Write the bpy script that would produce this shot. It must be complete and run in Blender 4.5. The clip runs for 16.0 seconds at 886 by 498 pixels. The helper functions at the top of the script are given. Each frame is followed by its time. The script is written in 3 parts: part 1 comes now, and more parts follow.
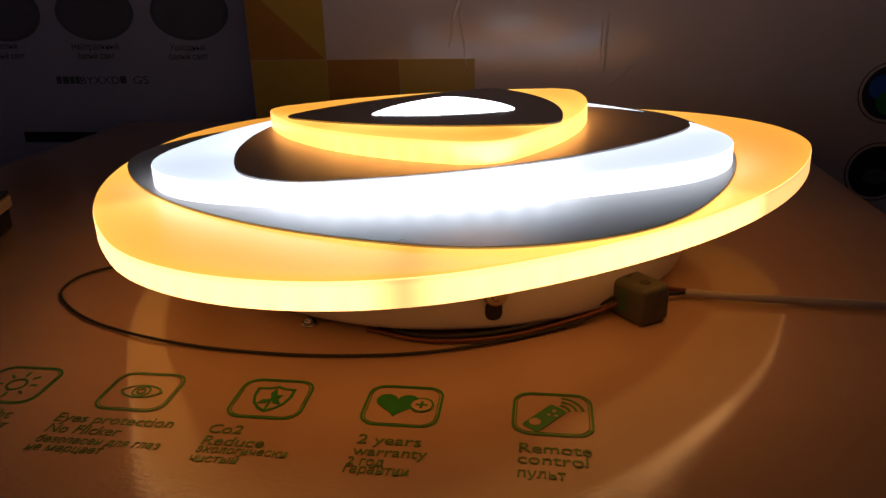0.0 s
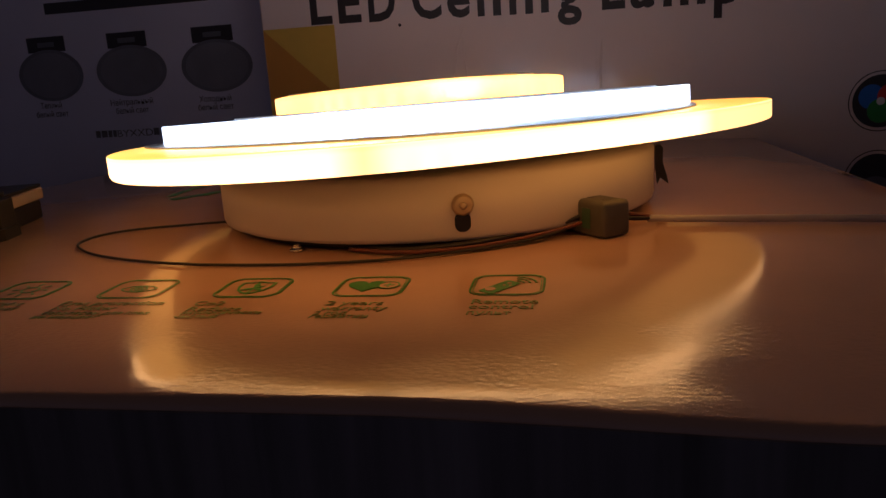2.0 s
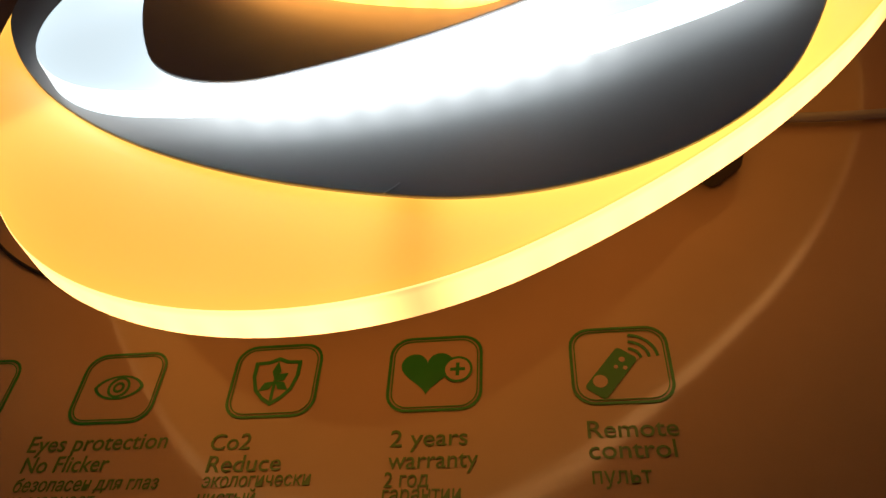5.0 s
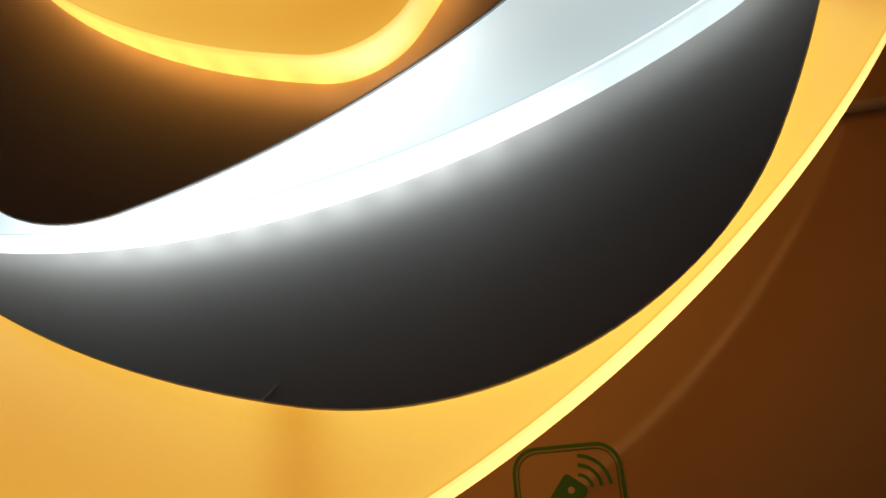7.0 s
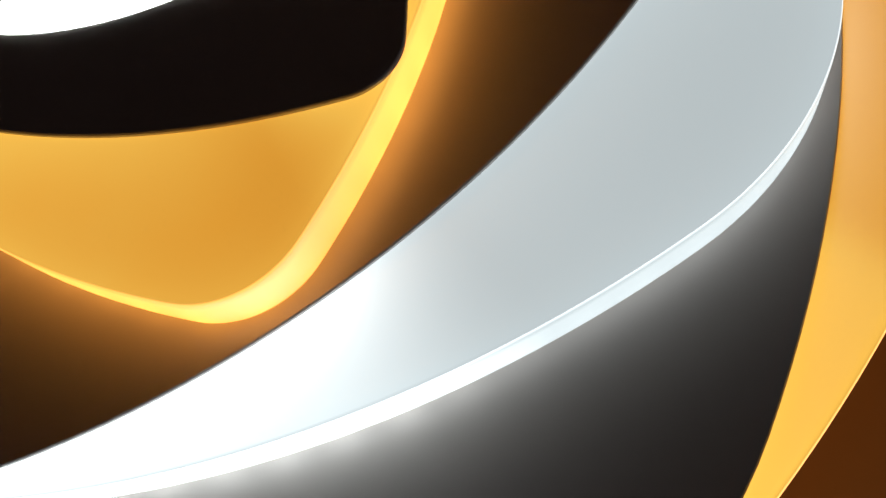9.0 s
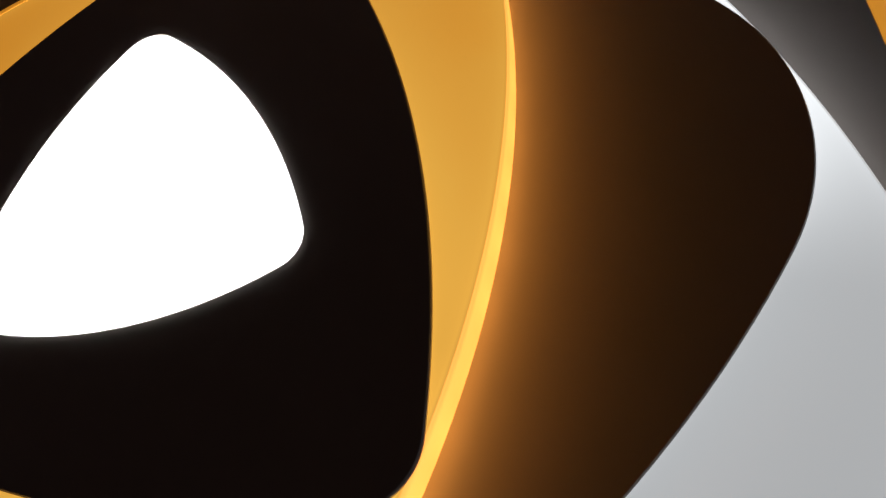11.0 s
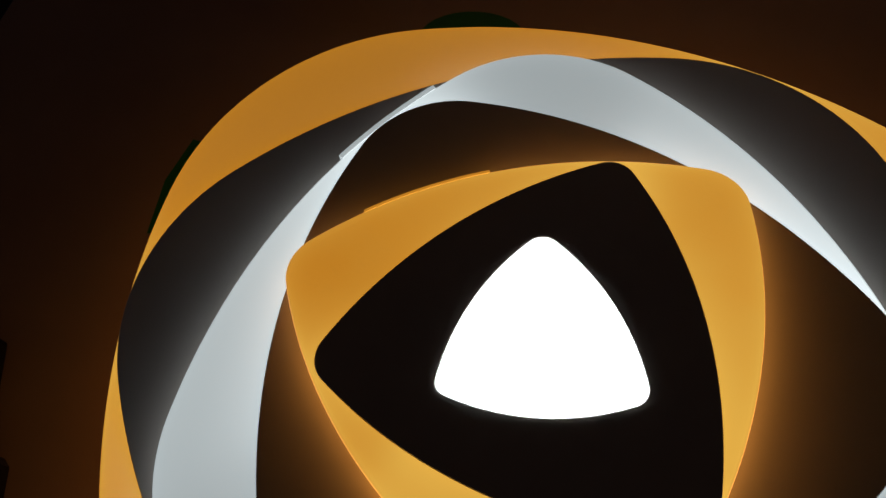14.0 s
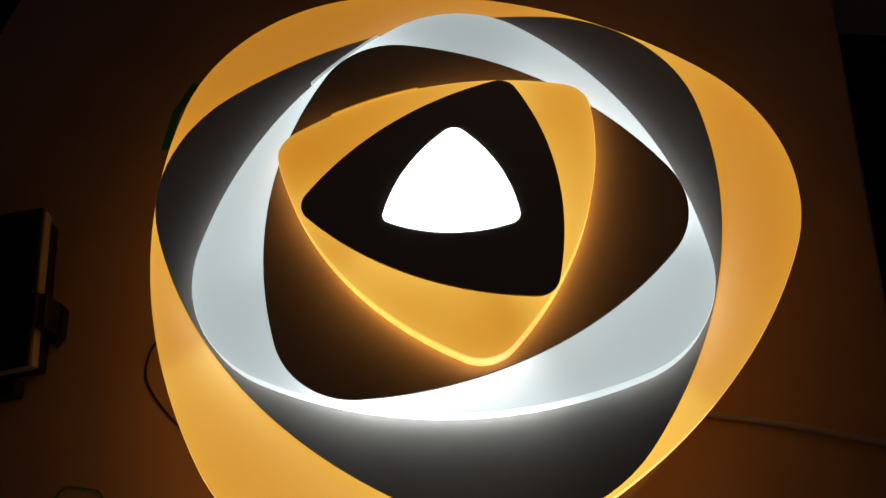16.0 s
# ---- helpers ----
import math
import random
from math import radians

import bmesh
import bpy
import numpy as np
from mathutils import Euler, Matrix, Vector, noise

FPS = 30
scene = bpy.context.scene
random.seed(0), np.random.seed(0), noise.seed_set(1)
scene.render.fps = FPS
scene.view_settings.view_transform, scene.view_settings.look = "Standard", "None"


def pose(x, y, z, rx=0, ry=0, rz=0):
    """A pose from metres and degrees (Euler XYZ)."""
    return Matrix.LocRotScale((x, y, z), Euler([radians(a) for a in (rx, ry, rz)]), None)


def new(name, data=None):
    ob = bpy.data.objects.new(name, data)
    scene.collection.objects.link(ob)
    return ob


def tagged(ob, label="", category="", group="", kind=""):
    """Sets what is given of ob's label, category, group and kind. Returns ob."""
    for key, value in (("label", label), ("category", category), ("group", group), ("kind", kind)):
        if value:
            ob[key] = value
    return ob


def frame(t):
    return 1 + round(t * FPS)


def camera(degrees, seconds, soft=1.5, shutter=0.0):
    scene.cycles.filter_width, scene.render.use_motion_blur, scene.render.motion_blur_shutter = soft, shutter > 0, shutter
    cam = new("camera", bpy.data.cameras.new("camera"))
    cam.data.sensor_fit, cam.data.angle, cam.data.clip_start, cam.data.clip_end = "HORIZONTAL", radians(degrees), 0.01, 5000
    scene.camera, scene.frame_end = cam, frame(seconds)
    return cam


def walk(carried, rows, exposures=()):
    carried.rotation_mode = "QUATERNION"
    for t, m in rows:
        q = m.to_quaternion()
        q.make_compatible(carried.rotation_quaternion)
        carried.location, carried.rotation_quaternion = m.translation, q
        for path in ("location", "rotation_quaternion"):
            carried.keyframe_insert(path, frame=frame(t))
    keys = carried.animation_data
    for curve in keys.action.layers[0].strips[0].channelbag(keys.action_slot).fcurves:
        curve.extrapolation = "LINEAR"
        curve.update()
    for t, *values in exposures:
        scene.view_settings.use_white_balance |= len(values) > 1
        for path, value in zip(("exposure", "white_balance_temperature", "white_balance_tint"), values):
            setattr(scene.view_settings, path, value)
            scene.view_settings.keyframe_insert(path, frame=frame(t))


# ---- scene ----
cam = camera(62.46, 16.0)

PATH = [
    (0.0, pose(0.0582, -0.5202, 0.1800, 69.66, 1.34, 7.77)),
    (0.5, pose(0.0644, -0.5468, 0.1478, 72.66, 2.54, 9.56)),
    (1.0, pose(0.0747, -0.5665, 0.1228, 75.38, 3.34, 10.21)),
    (1.5, pose(0.0882, -0.5702, 0.1074, 76.06, 3.67, 10.47)),
    (2.0, pose(0.0986, -0.5747, 0.0955, 76.97, 3.57, 10.06)),
    (2.5, pose(0.1024, -0.5799, 0.0894, 78.07, 3.32, 9.89)),
    (3.0, pose(0.0986, -0.5834, 0.0941, 78.03, 2.93, 10.05)),
    (3.5, pose(0.0818, -0.5561, 0.1178, 73.82, 3.35, 9.55)),
    (3.7, pose(0.0735, -0.5406, 0.1333, 70.05, 3.76, 8.57)),
    (5.8, pose(0.0386, -0.3132, 0.2460, 31.12, 11.68, 0.29)),
    (6.0, pose(0.0450, -0.3007, 0.2471, 28.80, 12.44, -0.19)),
    (6.5, pose(0.0695, -0.2820, 0.2485, 27.22, 13.51, -1.97)),
    (7.0, pose(0.0795, -0.2713, 0.2458, 25.97, 13.26, -2.88)),
    (7.5, pose(0.0860, -0.2521, 0.2310, 24.90, 12.79, -3.59)),
    (8.0, pose(0.0895, -0.2431, 0.2342, 24.60, 12.83, -3.93)),
    (8.2, pose(0.0935, -0.2306, 0.2335, 23.17, 13.26, -4.11)),
    (10.3, pose(0.1055, -0.1308, 0.2358, 24.05, 12.51, -1.12)),
    (10.5, pose(0.1044, -0.1219, 0.2371, 24.55, 12.57, -1.11)),
    (11.0, pose(0.1051, -0.0951, 0.2394, 25.66, 13.06, 0.06)),
    (11.5, pose(0.0954, -0.0610, 0.2473, 25.76, 11.89, 1.35)),
    (12.0, pose(0.0723, -0.0373, 0.2722, 27.84, 11.62, 4.59)),
    (12.5, pose(0.0554, -0.0314, 0.2999, 28.48, 10.51, 7.38)),
    (13.0, pose(0.0391, -0.0458, 0.3409, 28.81, 8.67, 10.55)),
    (13.5, pose(0.0188, -0.0799, 0.3866, 28.99, 7.54, 11.49)),
    (14.0, pose(-0.0012, -0.1317, 0.4221, 29.40, 6.00, 10.86)),
    (14.5, pose(-0.0033, -0.1778, 0.4537, 29.74, 5.00, 8.54)),
    (15.0, pose(0.0035, -0.2218, 0.4799, 30.26, 4.44, 5.97)),
    (15.5, pose(0.0115, -0.2576, 0.5013, 29.62, 3.27, 4.81)),
    (16.0, pose(0.0418, -0.2973, 0.5331, 29.89, 2.75, 7.82)),
]
EXPOSURES = [
    (0.0, 0.98, 6000, 15), (1.0, 1.18, 5650, 18), (1.5, 1.37, 5450, 17), (2.5, 1.84, 5300, 16), (3.0, 1.98, 5250, 16), (3.5, 2.06, 5250, 15), (3.7, 2.05, 5300, 14),
    (5.8, 0.40, 6300, 1), (6.0, 0.38, 6300, 1), (8.0, 0.40, 6300, 1), (10.5, 0.0, 6850, 15), (11.5, -0.08, 6800, 13), (12.5, -0.26, 6550, 7),
    (13.5, -0.10, 6550, 7), (14.5, 0.04, 6550, 5), (16.0, 0.20, 6550, 4),
]
walk(cam, PATH, EXPOSURES)

# ---- world: a dim room, almost all light comes from the lamp itself ----
world = bpy.data.worlds.new("dim_room")
scene.world = world
world.use_nodes = True
nt = world.node_tree
bg = nt.nodes["Background"]
tc = nt.nodes.new("ShaderNodeTexCoord")
sep = nt.nodes.new("ShaderNodeSeparateXYZ")
rng = nt.nodes.new("ShaderNodeMapRange")
rng.inputs["From Min"].default_value, rng.inputs["From Max"].default_value = 0.0, 0.8
mix = nt.nodes.new("ShaderNodeMix")
mix.data_type = "RGBA"
mix.inputs["A"].default_value = (1.02, 0.88, 1.20, 1)
mix.inputs["B"].default_value = (0.42, 0.25, 0.15, 1)
nt.links.new(tc.outputs["Generated"], sep.inputs[0])
nt.links.new(sep.outputs["Z"], rng.inputs["Value"])
nt.links.new(rng.outputs[0], mix.inputs["Factor"])
nt.links.new(mix.outputs["Result"], bg.inputs["Color"])
bg.inputs["Strength"].default_value = 0.0125


# ---- materials ----
def mat(name, color, rough=0.5, metal=0.0, vary=0.12, scale=40.0, bump=0.0, bump_scale=200.0, spec=0.5, stretch=(1, 1, 1), coat=0.0):
    m = bpy.data.materials.new(name)
    m.use_nodes = True
    nt = m.node_tree
    p = nt.nodes["Principled BSDF"]
    p.inputs["Roughness"].default_value = rough
    p.inputs["Metallic"].default_value = metal
    p.inputs["Specular IOR Level"].default_value = spec
    p.inputs["Coat Weight"].default_value = coat
    co = nt.nodes.new("ShaderNodeTexCoord")
    mp = nt.nodes.new("ShaderNodeMapping")
    mp.inputs["Scale"].default_value = stretch
    nt.links.new(co.outputs["Object"], mp.inputs["Vector"])
    n1 = nt.nodes.new("ShaderNodeTexNoise")
    n1.inputs["Scale"].default_value = scale
    n1.inputs["Detail"].default_value = 5
    n2 = nt.nodes.new("ShaderNodeTexNoise")
    n2.inputs["Scale"].default_value = scale * 0.13
    nt.links.new(mp.outputs[0], n1.inputs["Vector"])
    nt.links.new(mp.outputs[0], n2.inputs["Vector"])
    add = nt.nodes.new("ShaderNodeMath")
    add.operation = "ADD"
    nt.links.new(n1.outputs["Fac"], add.inputs[0])
    nt.links.new(n2.outputs["Fac"], add.inputs[1])
    ramp = nt.nodes.new("ShaderNodeMapRange")
    ramp.inputs["From Min"].default_value, ramp.inputs["From Max"].default_value = 0.6, 1.4
    ramp.inputs["To Min"].default_value, ramp.inputs["To Max"].default_value = 1 - vary, 1 + vary
    nt.links.new(add.outputs[0], ramp.inputs["Value"])
    mul = nt.nodes.new("ShaderNodeVectorMath")
    mul.operation = "SCALE"
    mul.inputs[0].default_value = color
    nt.links.new(ramp.outputs[0], mul.inputs["Scale"])
    nt.links.new(mul.outputs[0], p.inputs["Base Color"])
    if bump:
        n3 = nt.nodes.new("ShaderNodeTexNoise")
        n3.inputs["Scale"].default_value = bump_scale
        n3.inputs["Detail"].default_value = 4
        nt.links.new(mp.outputs[0], n3.inputs["Vector"])
        b = nt.nodes.new("ShaderNodeBump")
        b.inputs["Strength"].default_value = bump
        b.inputs["Distance"].default_value = 0.001
        nt.links.new(n3.outputs["Fac"], b.inputs["Height"])
        nt.links.new(b.outputs[0], p.inputs["Normal"])
    return m


def glow(name, color, strength, base=(0.8, 0.8, 0.8), deep=None):
    """Lit frosted acrylic; a vertex attribute scales how strongly each place glows."""
    m = bpy.data.materials.new(name)
    m.use_nodes = True
    nt = m.node_tree
    p = nt.nodes["Principled BSDF"]
    p.inputs["Base Color"].default_value = (*base, 1)
    p.inputs["Roughness"].default_value = 0.33
    p.inputs["Emission Color"].default_value = (*color, 1)
    at = nt.nodes.new("ShaderNodeAttribute")
    at.attribute_name = "glow_level"
    mu = nt.nodes.new("ShaderNodeMath")
    mu.operation = "MULTIPLY"
    mu.inputs[1].default_value = strength
    nt.links.new(at.outputs["Fac"], mu.inputs[0])
    nt.links.new(mu.outputs[0], p.inputs["Emission Strength"])
    if deep:
        # far from the LEDs the light has passed more tinted acrylic
        mr = nt.nodes.new("ShaderNodeMapRange")
        mr.inputs["From Min"].default_value, mr.inputs["From Max"].default_value = 0.97, 1.36
        mix = nt.nodes.new("ShaderNodeMix")
        mix.data_type = "RGBA"
        mix.inputs["A"].default_value = (*deep, 1)
        mix.inputs["B"].default_value = (*color, 1)
        cloud = nt.nodes.new("ShaderNodeTexNoise")
        cloud.inputs["Scale"].default_value = 9
        ad = nt.nodes.new("ShaderNodeMath")
        ad.operation = "MULTIPLY_ADD"
        ad.inputs[1].default_value = 0.12
        nt.links.new(cloud.outputs["Fac"], ad.inputs[0])
        nt.links.new(at.outputs["Fac"], ad.inputs[2])
        nt.links.new(ad.outputs[0], mr.inputs["Value"])
        nt.links.new(mr.outputs[0], mix.inputs["Factor"])
        nt.links.new(mix.outputs["Result"], p.inputs["Emission Color"])
    return m


WARM, COOL = (1.0, 0.535, 0.080), (0.86, 0.95, 1.0)
M_warm_top = glow("warm_acrylic_face", WARM, 0.565, (0.72, 0.66, 0.56), (1.0, 0.39, 0.030))
M_warm_side = glow("warm_acrylic_edge", (1.0, 0.40, 0.07), 1.25, (0.72, 0.66, 0.56))
M_pale_side = glow("pale_amber_acrylic_edge", (1.0, 0.47, 0.135), 1.4, (0.72, 0.66, 0.56))
M_cool_top = glow("cool_acrylic_face", COOL, 0.47, (0.6, 0.6, 0.6))
M_cool_side = glow("cool_acrylic_edge", COOL, 1.15, (0.5, 0.5, 0.5))
M_centre = glow("cool_centre_face", (0.95, 1.0, 1.0), 3.0)
M_under_glow = glow("amber_acrylic_underside", (1.0, 0.40, 0.06), 1.35, (0.72, 0.66, 0.56))
M_under = mat("white_metal_underside", (0.5, 0.49, 0.46), 0.5)
M_plate = mat("dark_satin_plate", (0.58, 0.515, 0.48), 0.36, 0.14, 0.06, 30, 0.03, 900)
M_base = mat("white_painted_steel", (0.58, 0.52, 0.48), 0.42, 0.0, 0.04, 20, 0.03, 500)
# white board; the lamp's warm cast is partly put into this tan colour
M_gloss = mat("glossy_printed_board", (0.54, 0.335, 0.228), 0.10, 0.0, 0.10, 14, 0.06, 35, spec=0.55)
M_board = mat("white_printed_board", (0.78, 0.67, 0.63), 0.17, 0.0, 0.07, 12, 0.40, 42, spec=0.85, stretch=(0.6, 1, 0.8))
# grey-white board; the cold cast of the ambient light is put into its colour
M_bluish = mat("cold_tinted_board", (0.60, 0.59, 0.72), 0.45, 0.0, 0.06, 12, 0.04, 60)
# corrugated streaks; the front side's shade is put into this dark colour
M_shaded_side = mat("shaded_corrugated_board", (0.20, 0.185, 0.19), 0.85, 0.0, 0.55, 90, 0.3, 150, stretch=(1, 1, 0.05))
M_green = mat("green_ink", (0.03, 0.22, 0.03), 0.35, 0.0, 0.1, 200)
M_olive = mat("olive_ink", (0.09, 0.19, 0.03), 0.35, 0.0, 0.1, 200)
M_ink = mat("black_ink", (0.030, 0.025, 0.025), 0.4, 0.0, 0.1, 100)
M_greyink = mat("grey_ink", (0.12, 0.12, 0.13), 0.45, 0.0, 0.15, 40)
M_yellow = mat("yellow_ink", (0.62, 0.42, 0.06), 0.35, 0.0, 0.05, 60)
M_amber = mat("amber_ink", (0.50, 0.24, 0.03), 0.35, 0.0, 0.05, 60)
M_blue = mat("blue_ink", (0.03, 0.15, 0.55), 0.4)
M_red = mat("red_ink", (0.6, 0.05, 0.03), 0.4)
M_whiteink = mat("white_ink", (0.7, 0.7, 0.7), 0.4)
M_rubber = mat("black_cable_sheath", (0.018, 0.014, 0.012), 0.5)
M_whitecable = mat("white_cable_sheath", (0.46, 0.41, 0.41), 0.35)
M_copper = mat("brown_insulated_wire", (0.16, 0.045, 0.02), 0.4)
M_block = mat("grey_plastic_connector", (0.085, 0.080, 0.062), 0.5, 0.0, 0.2, 120)
M_black = mat("black_plastic", (0.016, 0.015, 0.015), 0.4, 0.0, 0.15, 80, 0.05, 400)
M_cream = mat("cream_plastic_band", (0.55, 0.42, 0.26), 0.4)
M_bulb = mat("pale_grey_ink", (0.21, 0.21, 0.24), 0.45, 0.0, 0.25, 14)
M_bulbrim = mat("grey_ink_rim", (0.16, 0.16, 0.19), 0.45, 0.0, 0.25, 30)
M_cap = mat("cream_plastic_cap", (0.45, 0.34, 0.21), 0.35)
M_steel = mat("zinc_screw", (0.65, 0.60, 0.52), 0.22, 0.9)
M_scratch = mat("bare_scratched_metal", (0.78, 0.74, 0.70), 0.5, 0.1)
M_dullgreen = mat("faded_green_ink", (0.05, 0.11, 0.05), 0.45)
M_table = mat("dark_table_top", (0.05, 0.045, 0.045), 0.6, 0.0, 0.25, 20, 0.1, 100)



def wrinkle(m, y0, y1):
    """Film that is smooth up to y0 and creased towards y1."""
    nt = m.node_tree
    b = next(n for n in nt.nodes if n.type == "BUMP")
    co = next(n for n in nt.nodes if n.type == "TEX_COORD")
    sep = nt.nodes.new("ShaderNodeSeparateXYZ")
    nt.links.new(co.outputs["Object"], sep.inputs[0])
    wob = nt.nodes.new("ShaderNodeTexNoise")
    wob.inputs["Scale"].default_value = 14
    nt.links.new(co.outputs["Object"], wob.inputs["Vector"])
    ad = nt.nodes.new("ShaderNodeMath")
    ad.operation = "MULTIPLY_ADD"
    nt.links.new(wob.outputs["Fac"], ad.inputs[0])
    ad.inputs[1].default_value = -0.09
    nt.links.new(sep.outputs["Y"], ad.inputs[2])
    mr = nt.nodes.new("ShaderNodeMapRange")
    mr.inputs["To Min"].default_value = 0.04
    mr.inputs["From Min"].default_value, mr.inputs["From Max"].default_value = y0 - 0.045, y1 - 0.045
    nt.links.new(ad.outputs[0], mr.inputs["Value"])
    mp = nt.nodes.new("ShaderNodeMapping")
    mp.inputs["Scale"].default_value = (0.7, 1, 1)
    nt.links.new(co.outputs["Object"], mp.inputs["Vector"])
    cr = nt.nodes.new("ShaderNodeTexNoise")
    cr.inputs["Scale"].default_value = 520
    cr.inputs["Detail"].default_value = 6
    cr.inputs["Roughness"].default_value = 0.65
    nt.links.new(mp.outputs[0], cr.inputs["Vector"])
    b2 = nt.nodes.new("ShaderNodeBump")
    b2.inputs["Distance"].default_value = 0.00030
    st = nt.nodes.new("ShaderNodeMath")
    st.operation = "MULTIPLY"
    st.inputs[1].default_value = 0.46
    # crumpled in patches: small facets over fine creases
    pt = nt.nodes.new("ShaderNodeTexNoise")
    pt.inputs["Scale"].default_value = 22
    nt.links.new(mp.outputs[0], pt.inputs["Vector"])
    pr = nt.nodes.new("ShaderNodeMapRange")
    pr.inputs["From Min"].default_value, pr.inputs["From Max"].default_value = 0.42, 0.62
    pr.inputs["To Min"].default_value = 0.25
    nt.links.new(pt.outputs["Fac"], pr.inputs["Value"])
    mm = nt.nodes.new("ShaderNodeMath")
    mm.operation = "MULTIPLY"
    nt.links.new(mr.outputs[0], mm.inputs[0])
    nt.links.new(pr.outputs[0], mm.inputs[1])
    nt.links.new(mm.outputs[0], st.inputs[0])
    nt.links.new(st.outputs[0], b2.inputs["Strength"])
    fc = nt.nodes.new("ShaderNodeTexVoronoi")
    fc.inputs["Scale"].default_value = 430
    nt.links.new(mp.outputs[0], fc.inputs["Vector"])
    hs = nt.nodes.new("ShaderNodeMath")
    hs.operation = "MULTIPLY_ADD"
    hs.inputs[1].default_value = 0.7
    nt.links.new(cr.outputs["Fac"], hs.inputs[0])
    nt.links.new(fc.outputs["Distance"], hs.inputs[2])
    nt.links.new(hs.outputs[0], b2.inputs["Height"])
    nt.links.new(b.outputs[0], b2.inputs["Normal"])
    # the crumpled part is also duller
    ro = nt.nodes.new("ShaderNodeMath")
    ro.operation = "MULTIPLY_ADD"
    ro.inputs[1].default_value, ro.inputs[2].default_value = 0.08, 0.105
    nt.links.new(mm.outputs[0], ro.inputs[0])
    nt.links.new(ro.outputs[0], nt.nodes["Principled BSDF"].inputs["Roughness"])
    nt.links.new(b2.outputs[0], nt.nodes["Principled BSDF"].inputs["Normal"])


wrinkle(M_gloss, -0.250, -0.315)


# ---- building helpers ----
def finish(name, bm, material, smooth=False):
    me = bpy.data.meshes.new(name)
    bmesh.ops.recalc_face_normals(bm, faces=bm.faces)
    for f in bm.faces:
        f.smooth = smooth
    bm.to_mesh(me)
    bm.free()
    for m in material if isinstance(material, (list, tuple)) else [material]:
        me.materials.append(m)
    return new(name, me)


def part(name, bm, material, parent, label="", smooth=False):
    ob = finish(name, bm, material, smooth)
    ob.parent = parent
    if label:
        tagged(ob, label)
    return ob


def box(bm, x0, x1, y0, y1, z0, z1, bevel=0.0, m=None):
    r = bmesh.ops.create_cube(bm, size=1)
    vs = r["verts"]
    for v in vs:
        v.co = Vector((x0 + (v.co.x + 0.5) * (x1 - x0), y0 + (v.co.y + 0.5) * (y1 - y0), z0 + (v.co.z + 0.5) * (z1 - z0)))
    if bevel:
        es = list({e for v in vs for e in v.link_edges})
        r = bmesh.ops.bevel(bm, geom=es, offset=bevel, segments=3, affect="EDGES", profile=0.5)
        vs = list({v for f in r["faces"] for v in f.verts} | {v for v in vs if v.is_valid})
    if m:
        bmesh.ops.transform(bm, matrix=m, verts=[v for v in vs if v.is_valid])
    return bm


def prism(bm, pts, z0, z1):
    """A straight-sided plate with that outline (counterclockwise)."""
    lo = [bm.verts.new((x, y, z0)) for x, y in pts]
    hi = [bm.verts.new((x, y, z1)) for x, y in pts]
    n = len(pts)
    bm.faces.new(hi)
    bm.faces.new(lo[::-1])
    for i in range(n):
        bm.faces.new((lo[i], lo[(i + 1) % n], hi[(i + 1) % n], hi[i]))
    return bm


def tube(bm, pts, r, sides=10, steps=8, sag=None):
    """A round wire through the points, lowered by sag(x, y)."""
    P = [Vector(p) + Vector((0, 0, sag(p[0], p[1]) if sag else 0)) for p in pts]
    P = [P[0] * 2 - P[1]] + P + [P[-1] * 2 - P[-2]]
    C = []
    for i in range(1, len(P) - 2):
        a, b, c, d = P[i - 1:i + 3]
        for k in range(steps):
            t = k / steps
            C.append(0.5 * (2 * b + (c - a) * t + (2 * a - 5 * b + 4 * c - d) * t * t + (3 * b - a - 3 * c + d) * t ** 3))
    C.append(P[-2])
    rings = []
    for i, c in enumerate(C):
        d = (C[min(i + 1, len(C) - 1)] - C[max(i - 1, 0)]).normalized()
        up = Vector((0, 0, 1)) if abs(d.z) < 0.9 else Vector((1, 0, 0))
        s = d.cross(up).normalized()
        u = s.cross(d)
        rings.append([bm.verts.new(c + r * (math.cos(a) * s + math.sin(a) * u)) for a in (2 * math.pi * k / sides for k in range(sides))])
    for a, b in zip(rings, rings[1:]):
        for k in range(sides):
            bm.faces.new((a[k], a[(k + 1) % sides], b[(k + 1) % sides], b[k]))
    bm.faces.new(rings[0])
    bm.faces.new(rings[-1][::-1])
    return bm


def text_bm(body, x0, x1, y_mid, height, thick=0.00015, shear=0.0, stroke=0.0):
    """Built-in-font writing, from x0 to x1, its lower-case middle at y_mid, capitals as high as given."""
    cu = bpy.data.curves.new("writing", "FONT")
    cu.body = body
    cu.size = 1.0
    cu.offset = stroke
    cu.shear = shear
    cu.resolution_u = 3
    ob = bpy.data.objects.new("writing", cu)
    scene.collection.objects.link(ob)
    dg = bpy.context.evaluated_depsgraph_get()
    dg.update()
    me = bpy.data.meshes.new_from_object(ob.evaluated_get(dg))
    bm = bmesh.new()
    bm.from_mesh(me)
    bpy.data.objects.remove(ob)
    bpy.data.meshes.remove(me)
    xs = [v.co.x for v in bm.verts]
    a, b = min(xs), max(xs)
    for v in bm.verts:
        v.co = Vector((x0 + (v.co.x - a) / (b - a) * (x1 - x0), y_mid + (v.co.y - 0.30) * height / 0.73, 0))
    r = bmesh.ops.extrude_face_region(bm, geom=list(bm.faces))
    for v in r["geom"]:
        if isinstance(v, bmesh.types.BMVert):
            v.co.z += thick
    return bm


